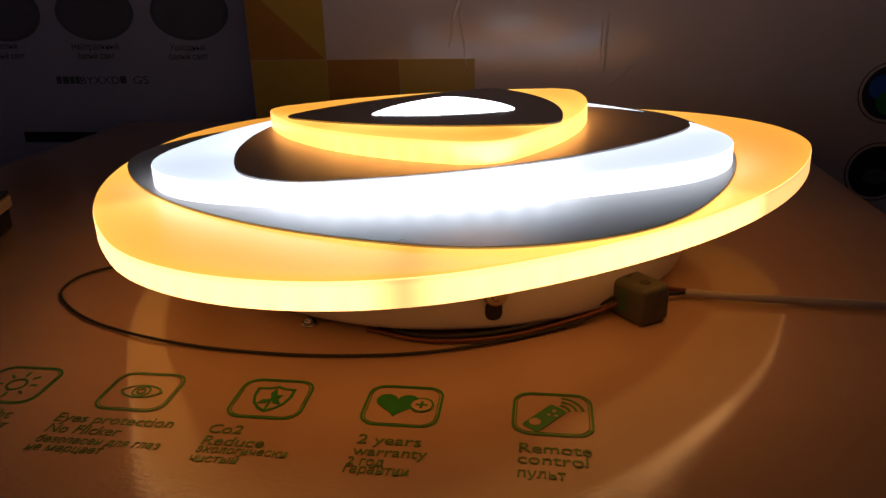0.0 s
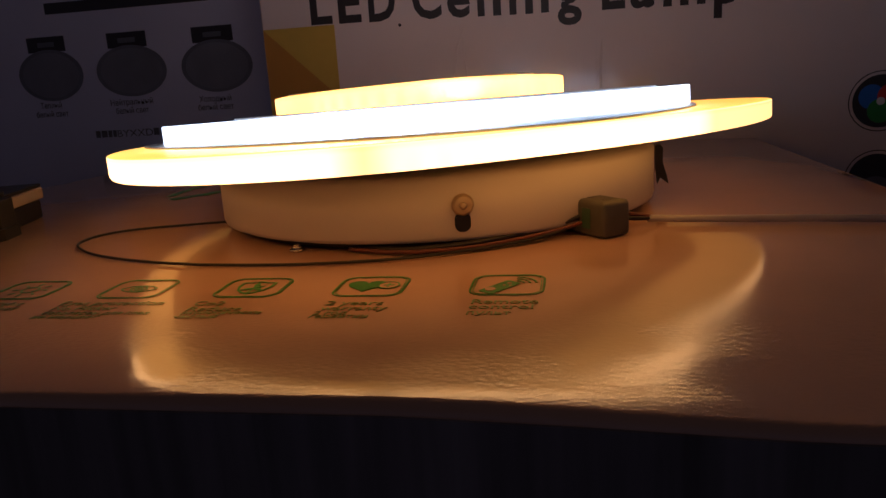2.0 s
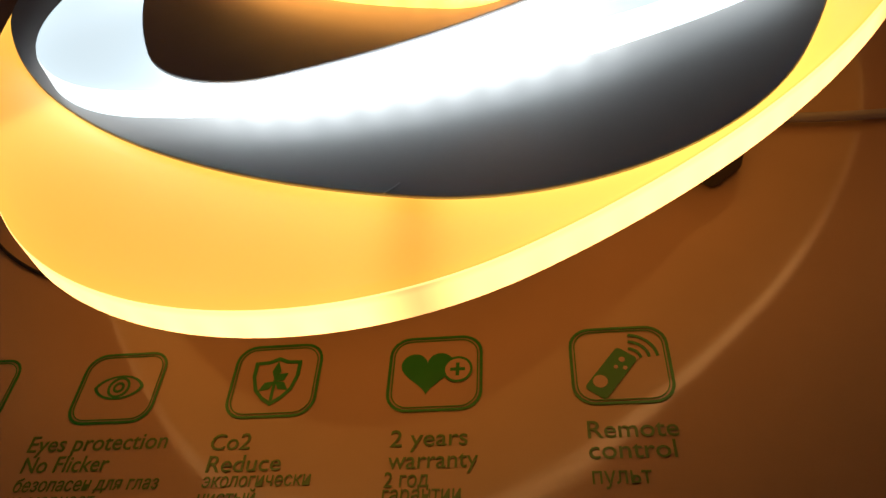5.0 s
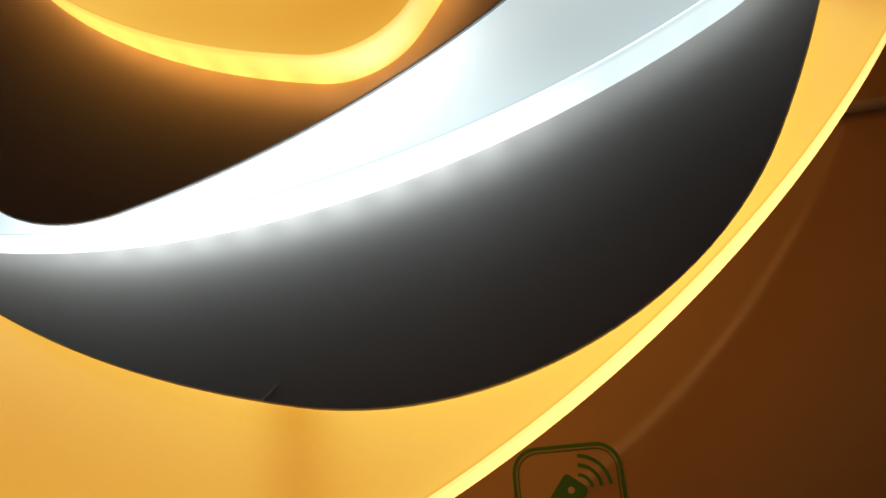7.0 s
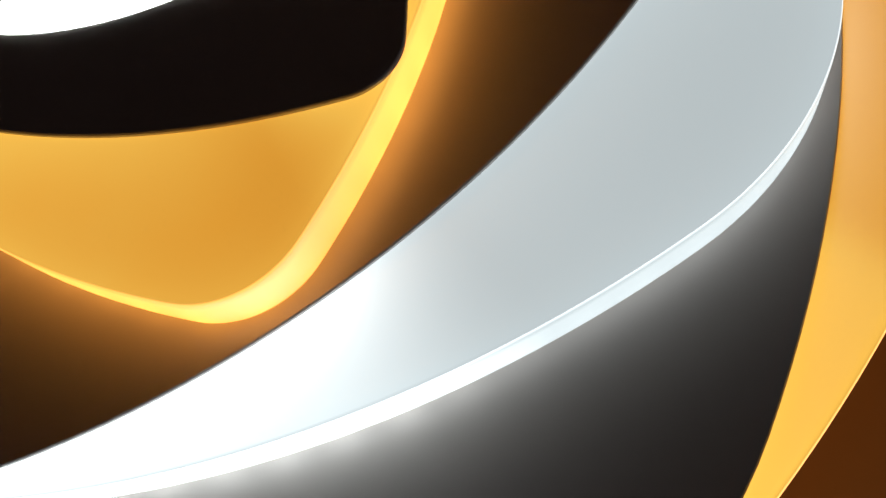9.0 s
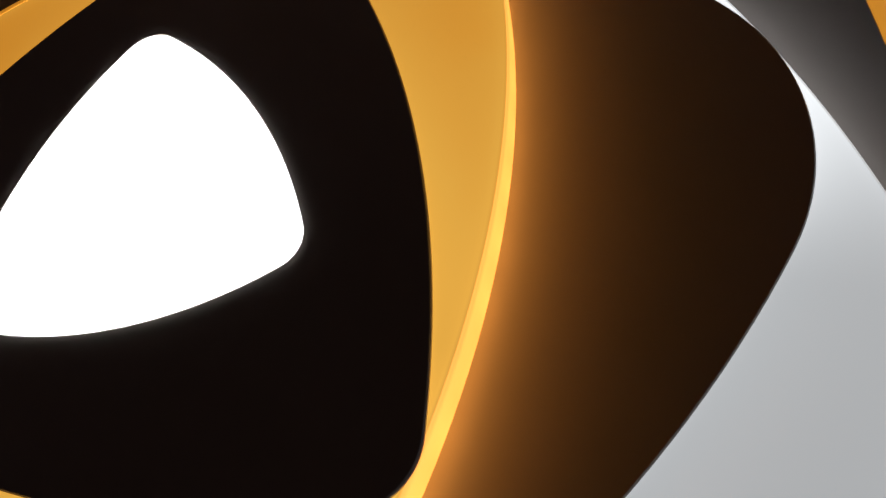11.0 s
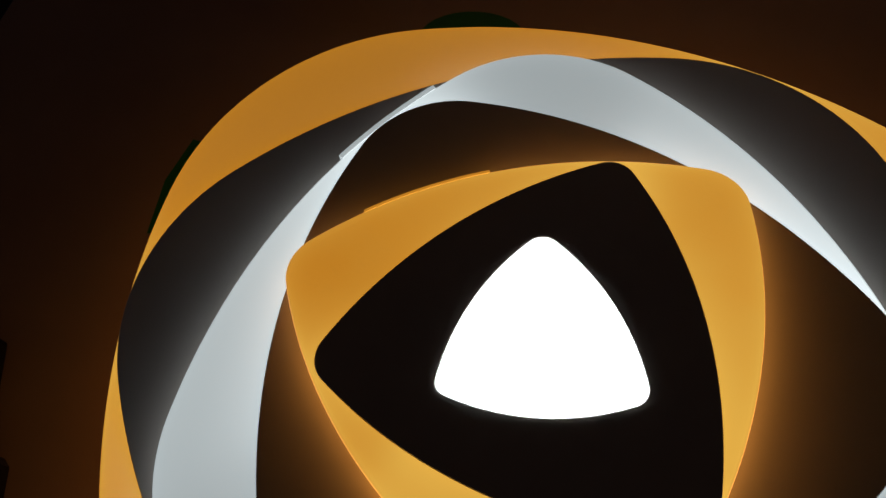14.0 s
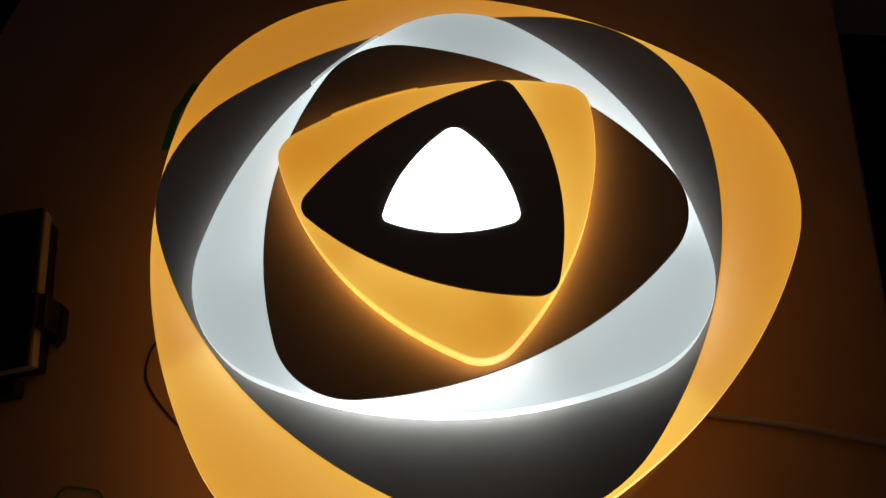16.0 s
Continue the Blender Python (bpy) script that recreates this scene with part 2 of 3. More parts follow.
# ---- outlines of the lamp's tiers: three corner circles joined by tangent arcs ----
TIERS = {
    "A": ((-0.0535, -0.1007), (0.0934, 0.0213), (-0.0843, 0.0981), (0.1566, 0.1567, 0.1592), (2.473, 2.495, 2.334)),
    "B": ((0.0108, -0.1077), (0.0611, 0.0786), (-0.1264, 0.0422), (0.1220, 0.1319, 0.1227), (2.663, 2.676, 2.655)),
    "C": ((-0.1069, -0.0423), (0.0780, -0.0616), (-0.0071, 0.1190), (0.0969, 0.0874, 0.0891), (2.956, 2.923, 2.950)),
    "D": ((-0.0796, -0.0867), (0.0953, -0.0119), (-0.0598, 0.1128), (0.0626, 0.0633, 0.0599), (3.288, 3.269, 3.186)),
    "E": ((-0.1203, 0.0469), (0.0016, -0.1052), (0.0741, 0.0728), (0.0238, 0.0275, 0.0256), (3.790, 3.634, 3.840)),
    "F": ((-0.1066, -0.0029), (0.0408, -0.0756), (0.0300, 0.0908), (0.0163, 0.0162, 0.0146), (3.953, 3.959, 4.047)),
    "G": ((-0.0556, -0.0178), (0.0264, -0.0241), (-0.0082, 0.0491), (0.0072, 0.0089, 0.0100), (8.229, 7.570, 7.489)),
}


def outline(c1, c2, c3, radii, curves, n=26, m=40):
    V = [Vector(c) for c in (c1, c2, c3)]
    arcs = []
    for i in range(3):
        j = (i + 1) % 3
        R = 1 / curves[i]
        d = V[j] - V[i]
        L = d.length
        u = d / L
        a, b = R - radii[i], R - radii[j]
        x = (L * L + a * a - b * b) / (2 * L)
        y = math.sqrt(max(a * a - x * x, 1e-9))
        C = V[i] + u * x + Vector((-u.y, u.x)) * y
        a0 = math.atan2(*(V[i] - C).yx)
        a1 = a0 + (math.atan2(*(V[j] - C).yx) - a0) % (2 * math.pi)
        arcs.append((C, R, a0, a1))
    pts = []
    for i in range(3):
        C, R, a0, a1 = arcs[i]
        pts += [C + R * Vector((math.cos(t), math.sin(t))) for t in np.linspace(a0, a1, m)]
        j = (i + 1) % 3
        b1 = a1 + ((arcs[j][2] - a1 + math.pi) % (2 * math.pi) - math.pi)
        pts += [V[j] + radii[j] * Vector((math.cos(t), math.sin(t))) for t in np.linspace(a1, b1, n)[1:-1]]
    return pts


def by_angle(pts, centre, n=240):
    """The outline as seen from a centre, at n even angles."""
    q = sorted((math.atan2(p.y - centre.y, p.x - centre.x), (p - centre).length) for p in pts)
    ang = np.array([a for a, _ in q])
    rad = np.array([r for _, r in q])
    t = np.linspace(-math.pi, math.pi, n, endpoint=False)
    r = np.interp(t, np.r_[ang - 2 * math.pi, ang, ang + 2 * math.pi], np.r_[rad, rad, rad])
    return t, r


def acrylic(name, key, cover, z0, z1, mats, parent, label, leds=(), under=False, spill=0.9, dim=0.0, low=0.66, gain=1.7, bead=1.1, soft=3.5, n=720, rings=10):
    """A lit frosted slab, open in the middle where the dark plate `cover` lies on it."""
    pts, cov = outline(*TIERS[key]), outline(*TIERS[cover])
    c = sum(cov, Vector((0, 0))) / len(cov)
    t, ro = by_angle(pts, c, n)
    _, ri = by_angle(cov, c, n)
    bm = bmesh.new()
    lay = bm.verts.layers.float.new("glow_level")
    edge = 0.0012

    def ring(r, z, dens):
        out = []
        for k in range(n):
            v = bm.verts.new((c.x + r[k] * math.cos(t[k]), c.y + r[k] * math.sin(t[k]), z))
            v[lay] = dens[k]
            out.append(v)
        return out
    width = np.maximum(ro - ri, 0.002)
    near = 1 / (1 + width / 0.035)
    # where the strips of LEDs lie behind the edge
    strip = np.zeros(n)
    for a0, a1, power in leds:
        mid, half = radians(a0 + a1) / 2, radians(a1 - a0) / 2
        off = np.abs((t - mid + math.pi) % (2 * math.pi) - math.pi)
        strip = np.maximum(strip, power / (1 + np.exp((off - half) / radians(soft))))
    # glow turned down on rear bearings, shaped to darken the carton behind
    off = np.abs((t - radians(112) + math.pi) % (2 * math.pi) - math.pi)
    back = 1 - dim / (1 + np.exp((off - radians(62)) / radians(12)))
    loops = []
    for k in range(rings + 1):
        s = k / rings
        r = np.minimum(ri - 0.004, ro - 0.006) * (1 - s) + (ro - edge) * s
        d = np.maximum(r - ri, 0)
        dens = 0.74 + 0.36 * near + (0.25 + spill * strip) * np.exp(-d / 0.022) * near + 0.12 * s ** 6 + 0.25 * strip
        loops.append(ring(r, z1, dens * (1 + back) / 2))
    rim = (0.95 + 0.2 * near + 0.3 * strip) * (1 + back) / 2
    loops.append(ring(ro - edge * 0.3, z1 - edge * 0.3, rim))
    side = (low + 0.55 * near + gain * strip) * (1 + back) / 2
    run = np.cumsum(np.hypot(np.gradient(ro), ro * (t[1] - t[0])))
    spot = 0.5 + 0.5 * np.cos(run * 2 * math.pi / 0.0155)
    beads = 1 + bead * np.minimum(strip, 0.8) * (spot - 0.5)
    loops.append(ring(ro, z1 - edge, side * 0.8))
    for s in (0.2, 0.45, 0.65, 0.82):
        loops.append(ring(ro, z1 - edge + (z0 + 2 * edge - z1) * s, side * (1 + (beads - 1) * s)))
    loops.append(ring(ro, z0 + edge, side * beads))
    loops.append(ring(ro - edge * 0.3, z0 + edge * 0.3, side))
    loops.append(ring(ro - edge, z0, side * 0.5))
    first_under = len(loops) - 1
    if under:
        # underside glow steered front-left, shaped to brighten the carton on that side
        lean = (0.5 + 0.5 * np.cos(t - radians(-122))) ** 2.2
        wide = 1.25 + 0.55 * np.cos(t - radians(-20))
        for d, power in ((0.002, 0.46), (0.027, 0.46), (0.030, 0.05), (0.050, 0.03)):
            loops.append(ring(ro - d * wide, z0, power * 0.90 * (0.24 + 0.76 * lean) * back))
    loops.append(ring(np.minimum(ri - 0.02, ro - 0.105), z0, side * 0))
    last = len(loops) - 2
    for i, (a, b) in enumerate(zip(loops, loops[1:])):
        for k in range(n):
            f = bm.faces.new((a[k], a[(k + 1) % n], b[(k + 1) % n], b[k]))
            f.material_index = 0 if i <= rings else (2 if i >= last else (3 if i >= first_under else 1))
    bm.faces.new(loops[-1]).material_index = 2
    return part(name, bm, mats, parent, label, True)


def plate(name, key, z0, z1, parent, label, material=None):
    pts = outline(*TIERS[key])
    bm = bmesh.new()
    lay = bm.verts.layers.float.new("glow_level")
    e = 0.0004
    c = sum(pts, Vector((0, 0))) / len(pts)
    lo = [bm.verts.new((p.x, p.y, z0)) for p in pts]
    mid = [bm.verts.new((p.x, p.y, z1 - e)) for p in pts]
    q = [c + (p - c) * (1 - e / (p - c).length) for p in pts]
    hi = [bm.verts.new((p.x, p.y, z1)) for p in q]
    n = len(pts)
    for v in bm.verts:
        v[lay] = 1.0
    bm.faces.new(hi)
    bm.faces.new(lo[::-1])
    for a, b in ((lo, mid), (mid, hi)):
        for i in range(n):
            bm.faces.new((a[i], a[(i + 1) % n], b[(i + 1) % n], b[i]))
    return part(name, bm, material or M_plate, parent, label)


# ---- table and boxes ----
tagged(finish("ground", box(bmesh.new(), -4, 4, -4, 4, -0.22, -0.16), M_table), "dark table top under the stacked lamp boxes", "table", kind="structure")

BX0, BX1, BY0, BY1 = -0.53, 0.331, -0.380, 0.45
carton = new("cardboard_carton")
carton.location = (0, 0, -0.16)
tagged(carton, "large glossy white printed carton lying flat under the lit lamp", "carton")


def crown(x, y):
    """How the carton's top sags towards its front and its side; the front edge curls up again."""
    u = -y
    if u < 0.24:
        front = -0.095 * max(0.0, u - 0.10) ** 2
    elif u < 0.29:
        front = -0.001862 - 0.0266 * (u - 0.24) + 0.766 * (u - 0.24) ** 2
    else:
        front = -0.001277 + 0.05 * (u - 0.29)
    flat = min(1.0, max(0.0, (x - 0.03) / 0.15))
    flat = flat * flat * (3 - 2 * flat)
    plain = -0.095 * max(0.0, min(u, 0.30) - 0.10) ** 2 + 1.6 * max(0.0, u - 0.345) ** 2
    return front * (1 - flat) + plain * flat - 0.08 * max(0.0, x - 0.10) ** 2


def spaced(a, b, n, r):
    fine = [r * (1 - math.cos(math.pi / 2 * k / 6)) for k in range(7)]
    return [a + f for f in fine] + list(np.linspace(a + r, b - r, n)[1:-1]) + [b - f for f in fine[::-1]]


def carton_body(r=0.005):
    bm = bmesh.new()
    xs, ys = spaced(BX0, BX1, 60, r), spaced(BY0, BY1, 60, r)

    def fall(d):
        return 0.0 if d >= r else r - math.sqrt(max(r * r - (r - d) ** 2, 0))
    g = [[bm.verts.new((x, y, 0.16 + crown(x, y) - max(fall(x - BX0), fall(BX1 - x), fall(y - BY0), fall(BY1 - y)))) for x in xs] for y in ys]
    for a, b in zip(g, g[1:]):
        for k in range(len(xs) - 1):
            bm.faces.new((a[k], a[k + 1], b[k + 1], b[k]))
    rim = g[0] + [row[-1] for row in g[1:]] + g[-1][-2::-1] + [row[0] for row in g[-2:0:-1]]
    low = [bm.verts.new((v.co.x, v.co.y, 0)) for v in rim]
    n = len(rim)
    for k in range(n):
        bm.faces.new((low[k], low[(k + 1) % n], rim[(k + 1) % n], rim[k]))
    bm.faces.new(low[::-1])
    return bm


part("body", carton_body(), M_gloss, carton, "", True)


def printed(name, bm, material, label=""):
    for v in bm.verts:
        v.co.z += crown(v.co.x, v.co.y)
    ob = part(name, bm, material, carton, label)
    ob.location = (0, 0, 0.1603)
    return ob


def rounded(cx, cy, w, h, r, n=6):
    pts = []
    for sx, sy, a in ((1, -1, -90), (1, 1, 0), (-1, 1, 90), (-1, -1, 180)):
        for k in range(n + 1):
            t = radians(a + 90 * k / n)
            pts.append(Vector((cx + sx * (w / 2 - r) + r * math.cos(t), cy + sy * (h / 2 - r) + r * math.sin(t))))
    return pts


def band(bm, outer, inner, z0=0.0, z1=0.00015):
    n = len(outer)
    rows = [[bm.verts.new((p.x, p.y, z)) for p in o] for o, z in ((outer, z0), (outer, z1), (inner, z1), (inner, z0))]
    for a, b in zip(rows, rows[1:] + rows[:1]):
        for i in range(n):
            bm.faces.new((a[i], a[(i + 1) % n], b[(i + 1) % n], b[i]))
    return bm


def disc(cx, cy, r, n=28, ry=None):
    return [Vector((cx + r * math.cos(2 * math.pi * k / n), cy + (ry or r) * math.sin(2 * math.pi * k / n))) for k in range(n)]


def stroke(bm, pts, w, z0=0.0, z1=0.00015):
    """A printed line of width w."""
    P = [Vector(p) for p in pts]
    L, R = [], []
    for i, p in enumerate(P):
        d = (P[min(i + 1, len(P) - 1)] - P[max(i - 1, 0)]).normalized()
        s = Vector((-d.y, d.x)) * w / 2
        L.append(p + s)
        R.append(p - s)
    for i in range(len(P) - 1):
        prism(bm, [R[i], R[i + 1], L[i + 1], L[i]], z0, z1)
    return bm


ICON_Y, ICON_W, ICON_H = -0.2394, 0.0355, 0.0325
ICON_X = {"remote": 0.0645, "heart": -0.0028, "leaf": -0.0650, "eye": -0.1298, "sun": -0.1950, "part": -0.2590}
for key, cx in ICON_X.items():
    printed("icon_frame", band(bmesh.new(), rounded(cx, ICON_Y, ICON_W, ICON_H, 0.008), rounded(cx, ICON_Y, ICON_W - 0.0022, ICON_H - 0.0022, 0.007)), M_green)
    printed("icon_frame", band(bmesh.new(), rounded(cx, ICON_Y, ICON_W - 0.0034, ICON_H - 0.0034, 0.0066), rounded(cx, ICON_Y, ICON_W - 0.0042, ICON_H - 0.0042, 0.0062)), M_green)
# heart with a plus
cx = ICON_X["heart"]
hp = []
for k in range(40):
    t = 2 * math.pi * k / 40
    hp.append(Vector((cx - 0.003 + 0.00062 * 16 * math.sin(t) ** 3, ICON_Y + 0.0012 + 0.00062 * (13 * math.cos(t) - 5 * math.cos(2 * t) - 2 * math.cos(3 * t) - math.cos(4 * t)))))
printed("heart_print", prism(bmesh.new(), hp[::-1], 0, 0.00015), M_green)
printed("badge", prism(bmesh.new(), disc(cx + 0.0085, ICON_Y + 0.001, 0.0056), 0.0001, 0.0003), M_gloss)
printed("badge_ring", band(bmesh.new(), disc(cx + 0.0085, ICON_Y + 0.001, 0.0056), disc(cx + 0.0085, ICON_Y + 0.001, 0.0047), 0.0001, 0.0004), M_green)
bm = stroke(bmesh.new(), [(cx + 0.0057, ICON_Y + 0.001), (cx + 0.0113, ICON_Y + 0.001)], 0.0013, 0, 0.0004)
stroke(bm, [(cx + 0.0085, ICON_Y - 0.0018), (cx + 0.0085, ICON_Y + 0.0038)], 0.0013, 0, 0.00041)
printed("plus_print", bm, M_green)
# remote control with waves
cx = ICON_X["remote"]
rot = Matrix.Rotation(radians(-38), 2)
body = [rot @ p for p in rounded(0, 0, 0.0088, 0.021, 0.0015)]
printed("remote_print", prism(bmesh.new(), [p + Vector((cx - 0.0035, ICON_Y - 0.0035)) for p in body], 0, 0.00015), M_green)
for px, py, r in ((-0.0022, -0.0052, 0.0026), (-0.001, 0.0068, 0.0011), (0.0018, 0.0045, 0.0008), (-0.001, 0.0030, 0.0008)):
    q = rot @ Vector((px + 0.001, py)) + Vector((cx - 0.0035, ICON_Y - 0.0035))
    printed("button_print", prism(bmesh.new(), disc(q.x, q.y, r, 16), 0.0001, 0.0003), M_gloss)
for r in (0.0045, 0.0075, 0.0105):
    printed("wave_print", stroke(bmesh.new(), [(cx + 0.003 + r * math.cos(radians(a)), ICON_Y + 0.002 + r * math.sin(radians(a))) for a in range(5, 86, 10)], 0.0011), M_green)
# shield with a leaf
cx = ICON_X["leaf"]
sh = [(-0.0095, 0.0085), (-0.004, 0.0088), (0, 0.0105), (0.004, 0.0088), (0.0095, 0.0085), (0.0095, 0.002), (0.0075, -0.0045), (0.004, -0.0085), (0, -0.0112), (-0.004, -0.0085), (-0.0075, -0.0045), (-0.0095, 0.002)]
o = [Vector((cx + x, ICON_Y + y)) for x, y in sh][::-1]
i = [Vector((cx + x * 0.84, ICON_Y + y * 0.84)) for x, y in sh][::-1]
printed("shield_print", band(bmesh.new(), o, i), M_green)
bm = bmesh.new()
for a, L in ((90, 0.009), (215, 0.007), (325, 0.007), (35, 0.006)):
    d = Vector((math.cos(radians(a)), math.sin(radians(a))))
    s = Vector((-d.y, d.x))
    c0 = Vector((cx, ICON_Y - 0.0005))
    prism(bm, [c0, c0 + d * L * 0.5 - s * 0.0018, c0 + d * L, c0 + d * L * 0.5 + s * 0.0018], 0, 0.00015)
stroke(bm, [(cx, ICON_Y - 0.009), (cx, ICON_Y)], 0.0012)
printed("leaf_print", bm, M_green)
# eye
cx = ICON_X["eye"]
lid = [Vector((cx + 0.0105 * math.cos(t), ICON_Y + 0.0055 * math.sin(t) * abs(math.sin(t)) ** 0.3)) for t in (2 * math.pi * k / 40 for k in range(40))]
printed("eye_print", band(bmesh.new(), lid, [Vector((cx, ICON_Y)) + (p - Vector((cx, ICON_Y))) * 0.86 for p in lid]), M_green)
printed("iris_print", band(bmesh.new(), disc(cx, ICON_Y, 0.0047), disc(cx, ICON_Y, 0.0037)), M_green)
printed("iris_print", band(bmesh.new(), disc(cx, ICON_Y, 0.0024), disc(cx, ICON_Y, 0.0014)), M_green)
# sun
cx = ICON_X["sun"]
printed("sun_print", band(bmesh.new(), disc(cx, ICON_Y, 0.0052), disc(cx, ICON_Y, 0.0040)), M_green)
for k in range(8):
    d = Vector((math.cos(k * math.pi / 4), math.sin(k * math.pi / 4)))
    printed("ray_print", stroke(bmesh.new(), [d * 0.0072 + Vector((cx, ICON_Y)), d * 0.0108 + Vector((cx, ICON_Y))], 0.0013), M_green)
WRITING = [
    ("Remote", 0.0507, 0.0803, -0.2672, 0.0068), ("control", 0.0505, 0.0785, -0.2748, 0.0068), ("пульт", 0.0508, 0.0694, -0.2840, 0.0060),
    ("2 years", -0.0170, 0.0102, -0.2682, 0.0068), ("warranty", -0.0170, 0.0139, -0.2765, 0.0068), ("2 год", -0.0176, -0.0023, -0.2836, 0.0058), ("гарантии", -0.0176, 0.0085, -0.2888, 0.0058),
    ("Co2", -0.0837, -0.0684, -0.2672, 0.0068), ("Reduce", -0.0826, -0.0552, -0.2759, 0.0068), ("экологически", -0.0824, -0.0434, -0.2822, 0.0054), ("чистый", -0.0825, -0.0618, -0.2886, 0.0054),
    ("Eyes protection", -0.1570, -0.1009, -0.2656, 0.0070), ("No Flicker", -0.1556, -0.1211, -0.2742, 0.0068), ("безопасен для глаз", -0.1550, -0.0988, -0.2822, 0.0054), ("не мерцает", -0.1553, -0.1211, -0.2884, 0.0054),
    ("Soft light", -0.2140, -0.1790, -0.2660, 0.0068), ("мягкий свет", -0.2140, -0.1760, -0.2742, 0.0054),
]
for body_text, x0, x1, y, h in WRITING:
    printed("lettering", text_bm(body_text, x0, x1, y + 0.0018, h, stroke=0.005), M_olive)
# script mark behind the lamp, as plain strokes
bm = stroke(bmesh.new(), [(-0.285, 0.060), (-0.265, 0.085), (-0.240, 0.130), (-0.225, 0.150)], 0.014)
printed("logo_stroke", bm, M_green)
printed("logo_stroke", stroke(bmesh.new(), [(-0.298, 0.080), (-0.302, 0.125), (-0.294, 0.163)], 0.008), M_green)
printed("logo_stroke", prism(bmesh.new(), disc(-0.103, 0.285, 0.043, 28, 0.030), 0, 0.00015), M_green)

# the two cartons standing behind
BACK_Y = 0.46
back = new("lamp_carton")
back.location = (0, BACK_Y, -0.16)
tagged(back, "upright white lamp carton with black heading and yellow squares", "carton")
part("body", box(bmesh.new(), -0.345, 0.80, 0, 0.16, 0, 0.62, 0.003), M_board, back)


def on_face(name, bm, material, parent, y=-0.0004):
    for v in bm.verts:
        v.co = Vector((v.co.x, y - v.co.z, v.co.y + 0.16))
    return part(name, bm, material, parent)


def rect(x0, x1, z0, z1):
    return prism(bmesh.new(), [(x0, z0), (x1, z0), (x1, z1), (x0, z1)], 0, 0.00015)


HEADING = [("L", -0.2694, -0.2376), ("E", -0.2282, -0.1951), ("D", -0.1843, -0.1452), ("C", -0.1216, -0.0810), ("e", -0.0729, -0.0415), ("i", -0.0321, -0.0212), ("l", -0.0103, 0.0005),
           ("i", 0.0113, 0.0220), ("n", 0.0331, 0.0645), ("g", 0.0758, 0.1078), ("L", 0.1337, 0.1637), ("a", 0.1702, 0.2005), ("m", 0.2119, 0.2643), ("p", 0.2747, 0.3073)]
for letter, x0, x1 in HEADING:
    baseline = 0.1845 - 0.0255 * (x0 + 0.267)
    on_face("heading_letter", text_bm(letter, x0, x1, baseline + 0.41 * 0.0555, 0.0555, 0.0002, stroke=0.027), M_ink, back)
on_face("yellow_square", rect(-0.343, -0.236, 0.081, 0.181), M_yellow, back)
on_face("amber_triangle", prism(bmesh.new(), [(-0.343, 0.0812), (-0.238, 0.0812), (-0.343, 0.1805)], 0, 0.0003), M_amber, back)
on_face("yellow_square", rect(-0.343, -0.2365, -0.019, 0.0805), M_yellow, back)
on_face("amber_square", rect(-0.2360, -0.1370, -0.019, 0.0805), M_amber, back)
on_face("yellow_square", rect(-0.1365, -0.0360, -0.019, 0.0805), M_yellow, back)
on_face("ink_dot", prism(bmesh.new(), disc(-0.141, 0.1735, 0.0022, 12), 0, 0.0002), M_ink, back)
for cz in (0.0345, -0.066):
    on_face("badge_ring", band(bmesh.new(), disc(0.480, cz, 0.0385), disc(0.480, cz, 0.0372)), M_ink, back)
    on_face("badge_disc", prism(bmesh.new(), disc(0.480, cz, 0.0335, 36), 0, 0.0002), M_ink, back)
for dx, dz, m, dy in ((-0.011, 0.006, M_blue, 0.0003), (0.011, 0.006, M_red, 0.0004), (0, -0.012, M_green, 0.0005)):
    on_face("colour_disc", prism(bmesh.new(), disc(0.480 + dx, 0.0345 + dz, 0.0155), 0, dy), m, back)
on_face("colour_disc", prism(bmesh.new(), disc(0.480, 0.0345, 0.005), 0, 0.0006), M_whiteink, back)
on_face("badge_picture", prism(bmesh.new(), disc(0.480, -0.072, 0.016, 24, 0.010), 0, 0.0004), M_greyink, back)



def fold(pts, w, h):
    """A raised crease in the carton's film."""
    bm = bmesh.new()
    P = [Vector(p) for p in pts]
    rows = []
    for i, p in enumerate(P):
        d = (P[min(i + 1, len(P) - 1)] - P[max(i - 1, 0)]).normalized()
        s = Vector((-d.y, d.x)) * w * (0.3 if i in (0, len(P) - 1) else 1)
        rows.append([bm.verts.new((q.x, q.y, z)) for q, z in ((p - s, 0), (p - s * 0.3, h), (p + s * 0.2, h * 0.9), (p + s, 0))])
    for a, b in zip(rows, rows[1:]):
        for k in range(3):
            bm.faces.new((a[k], b[k], b[k + 1], a[k + 1]))
    return bm


for pts, w, h in (([(0.1330, 0.135), (0.1322, 0.116), (0.1306, 0.100), (0.1308, 0.082), (0.1300, 0.062)], 0.0022, 0.0008), ([(0.1260, 0.128), (0.1255, 0.100), (0.1262, 0.074)], 0.0014, 0.0005),
                  ([(-0.050, 0.166), (-0.056, 0.153), (-0.0626, 0.1365), (-0.0655, 0.1155), (-0.070, 0.095)], 0.0020, 0.0007), ([(-0.0535, 0.150), (-0.0540, 0.130), (-0.0500, 0.100), (-0.0465, 0.070)], 0.0015, 0.0005),
                  ([(0.1670, 0.0716), (0.1520, 0.0560), (0.1350, 0.0415)], 0.0020, 0.0006)):
    on_face("film_fold", fold(pts, w, h), M_board, back)

LEFT_Y = 0.58
side_box = new("bulb_carton")
side_box.location = (0, LEFT_Y, -0.16)
tagged(side_box, "shaded grey-white carton printed with three round bulbs", "carton")
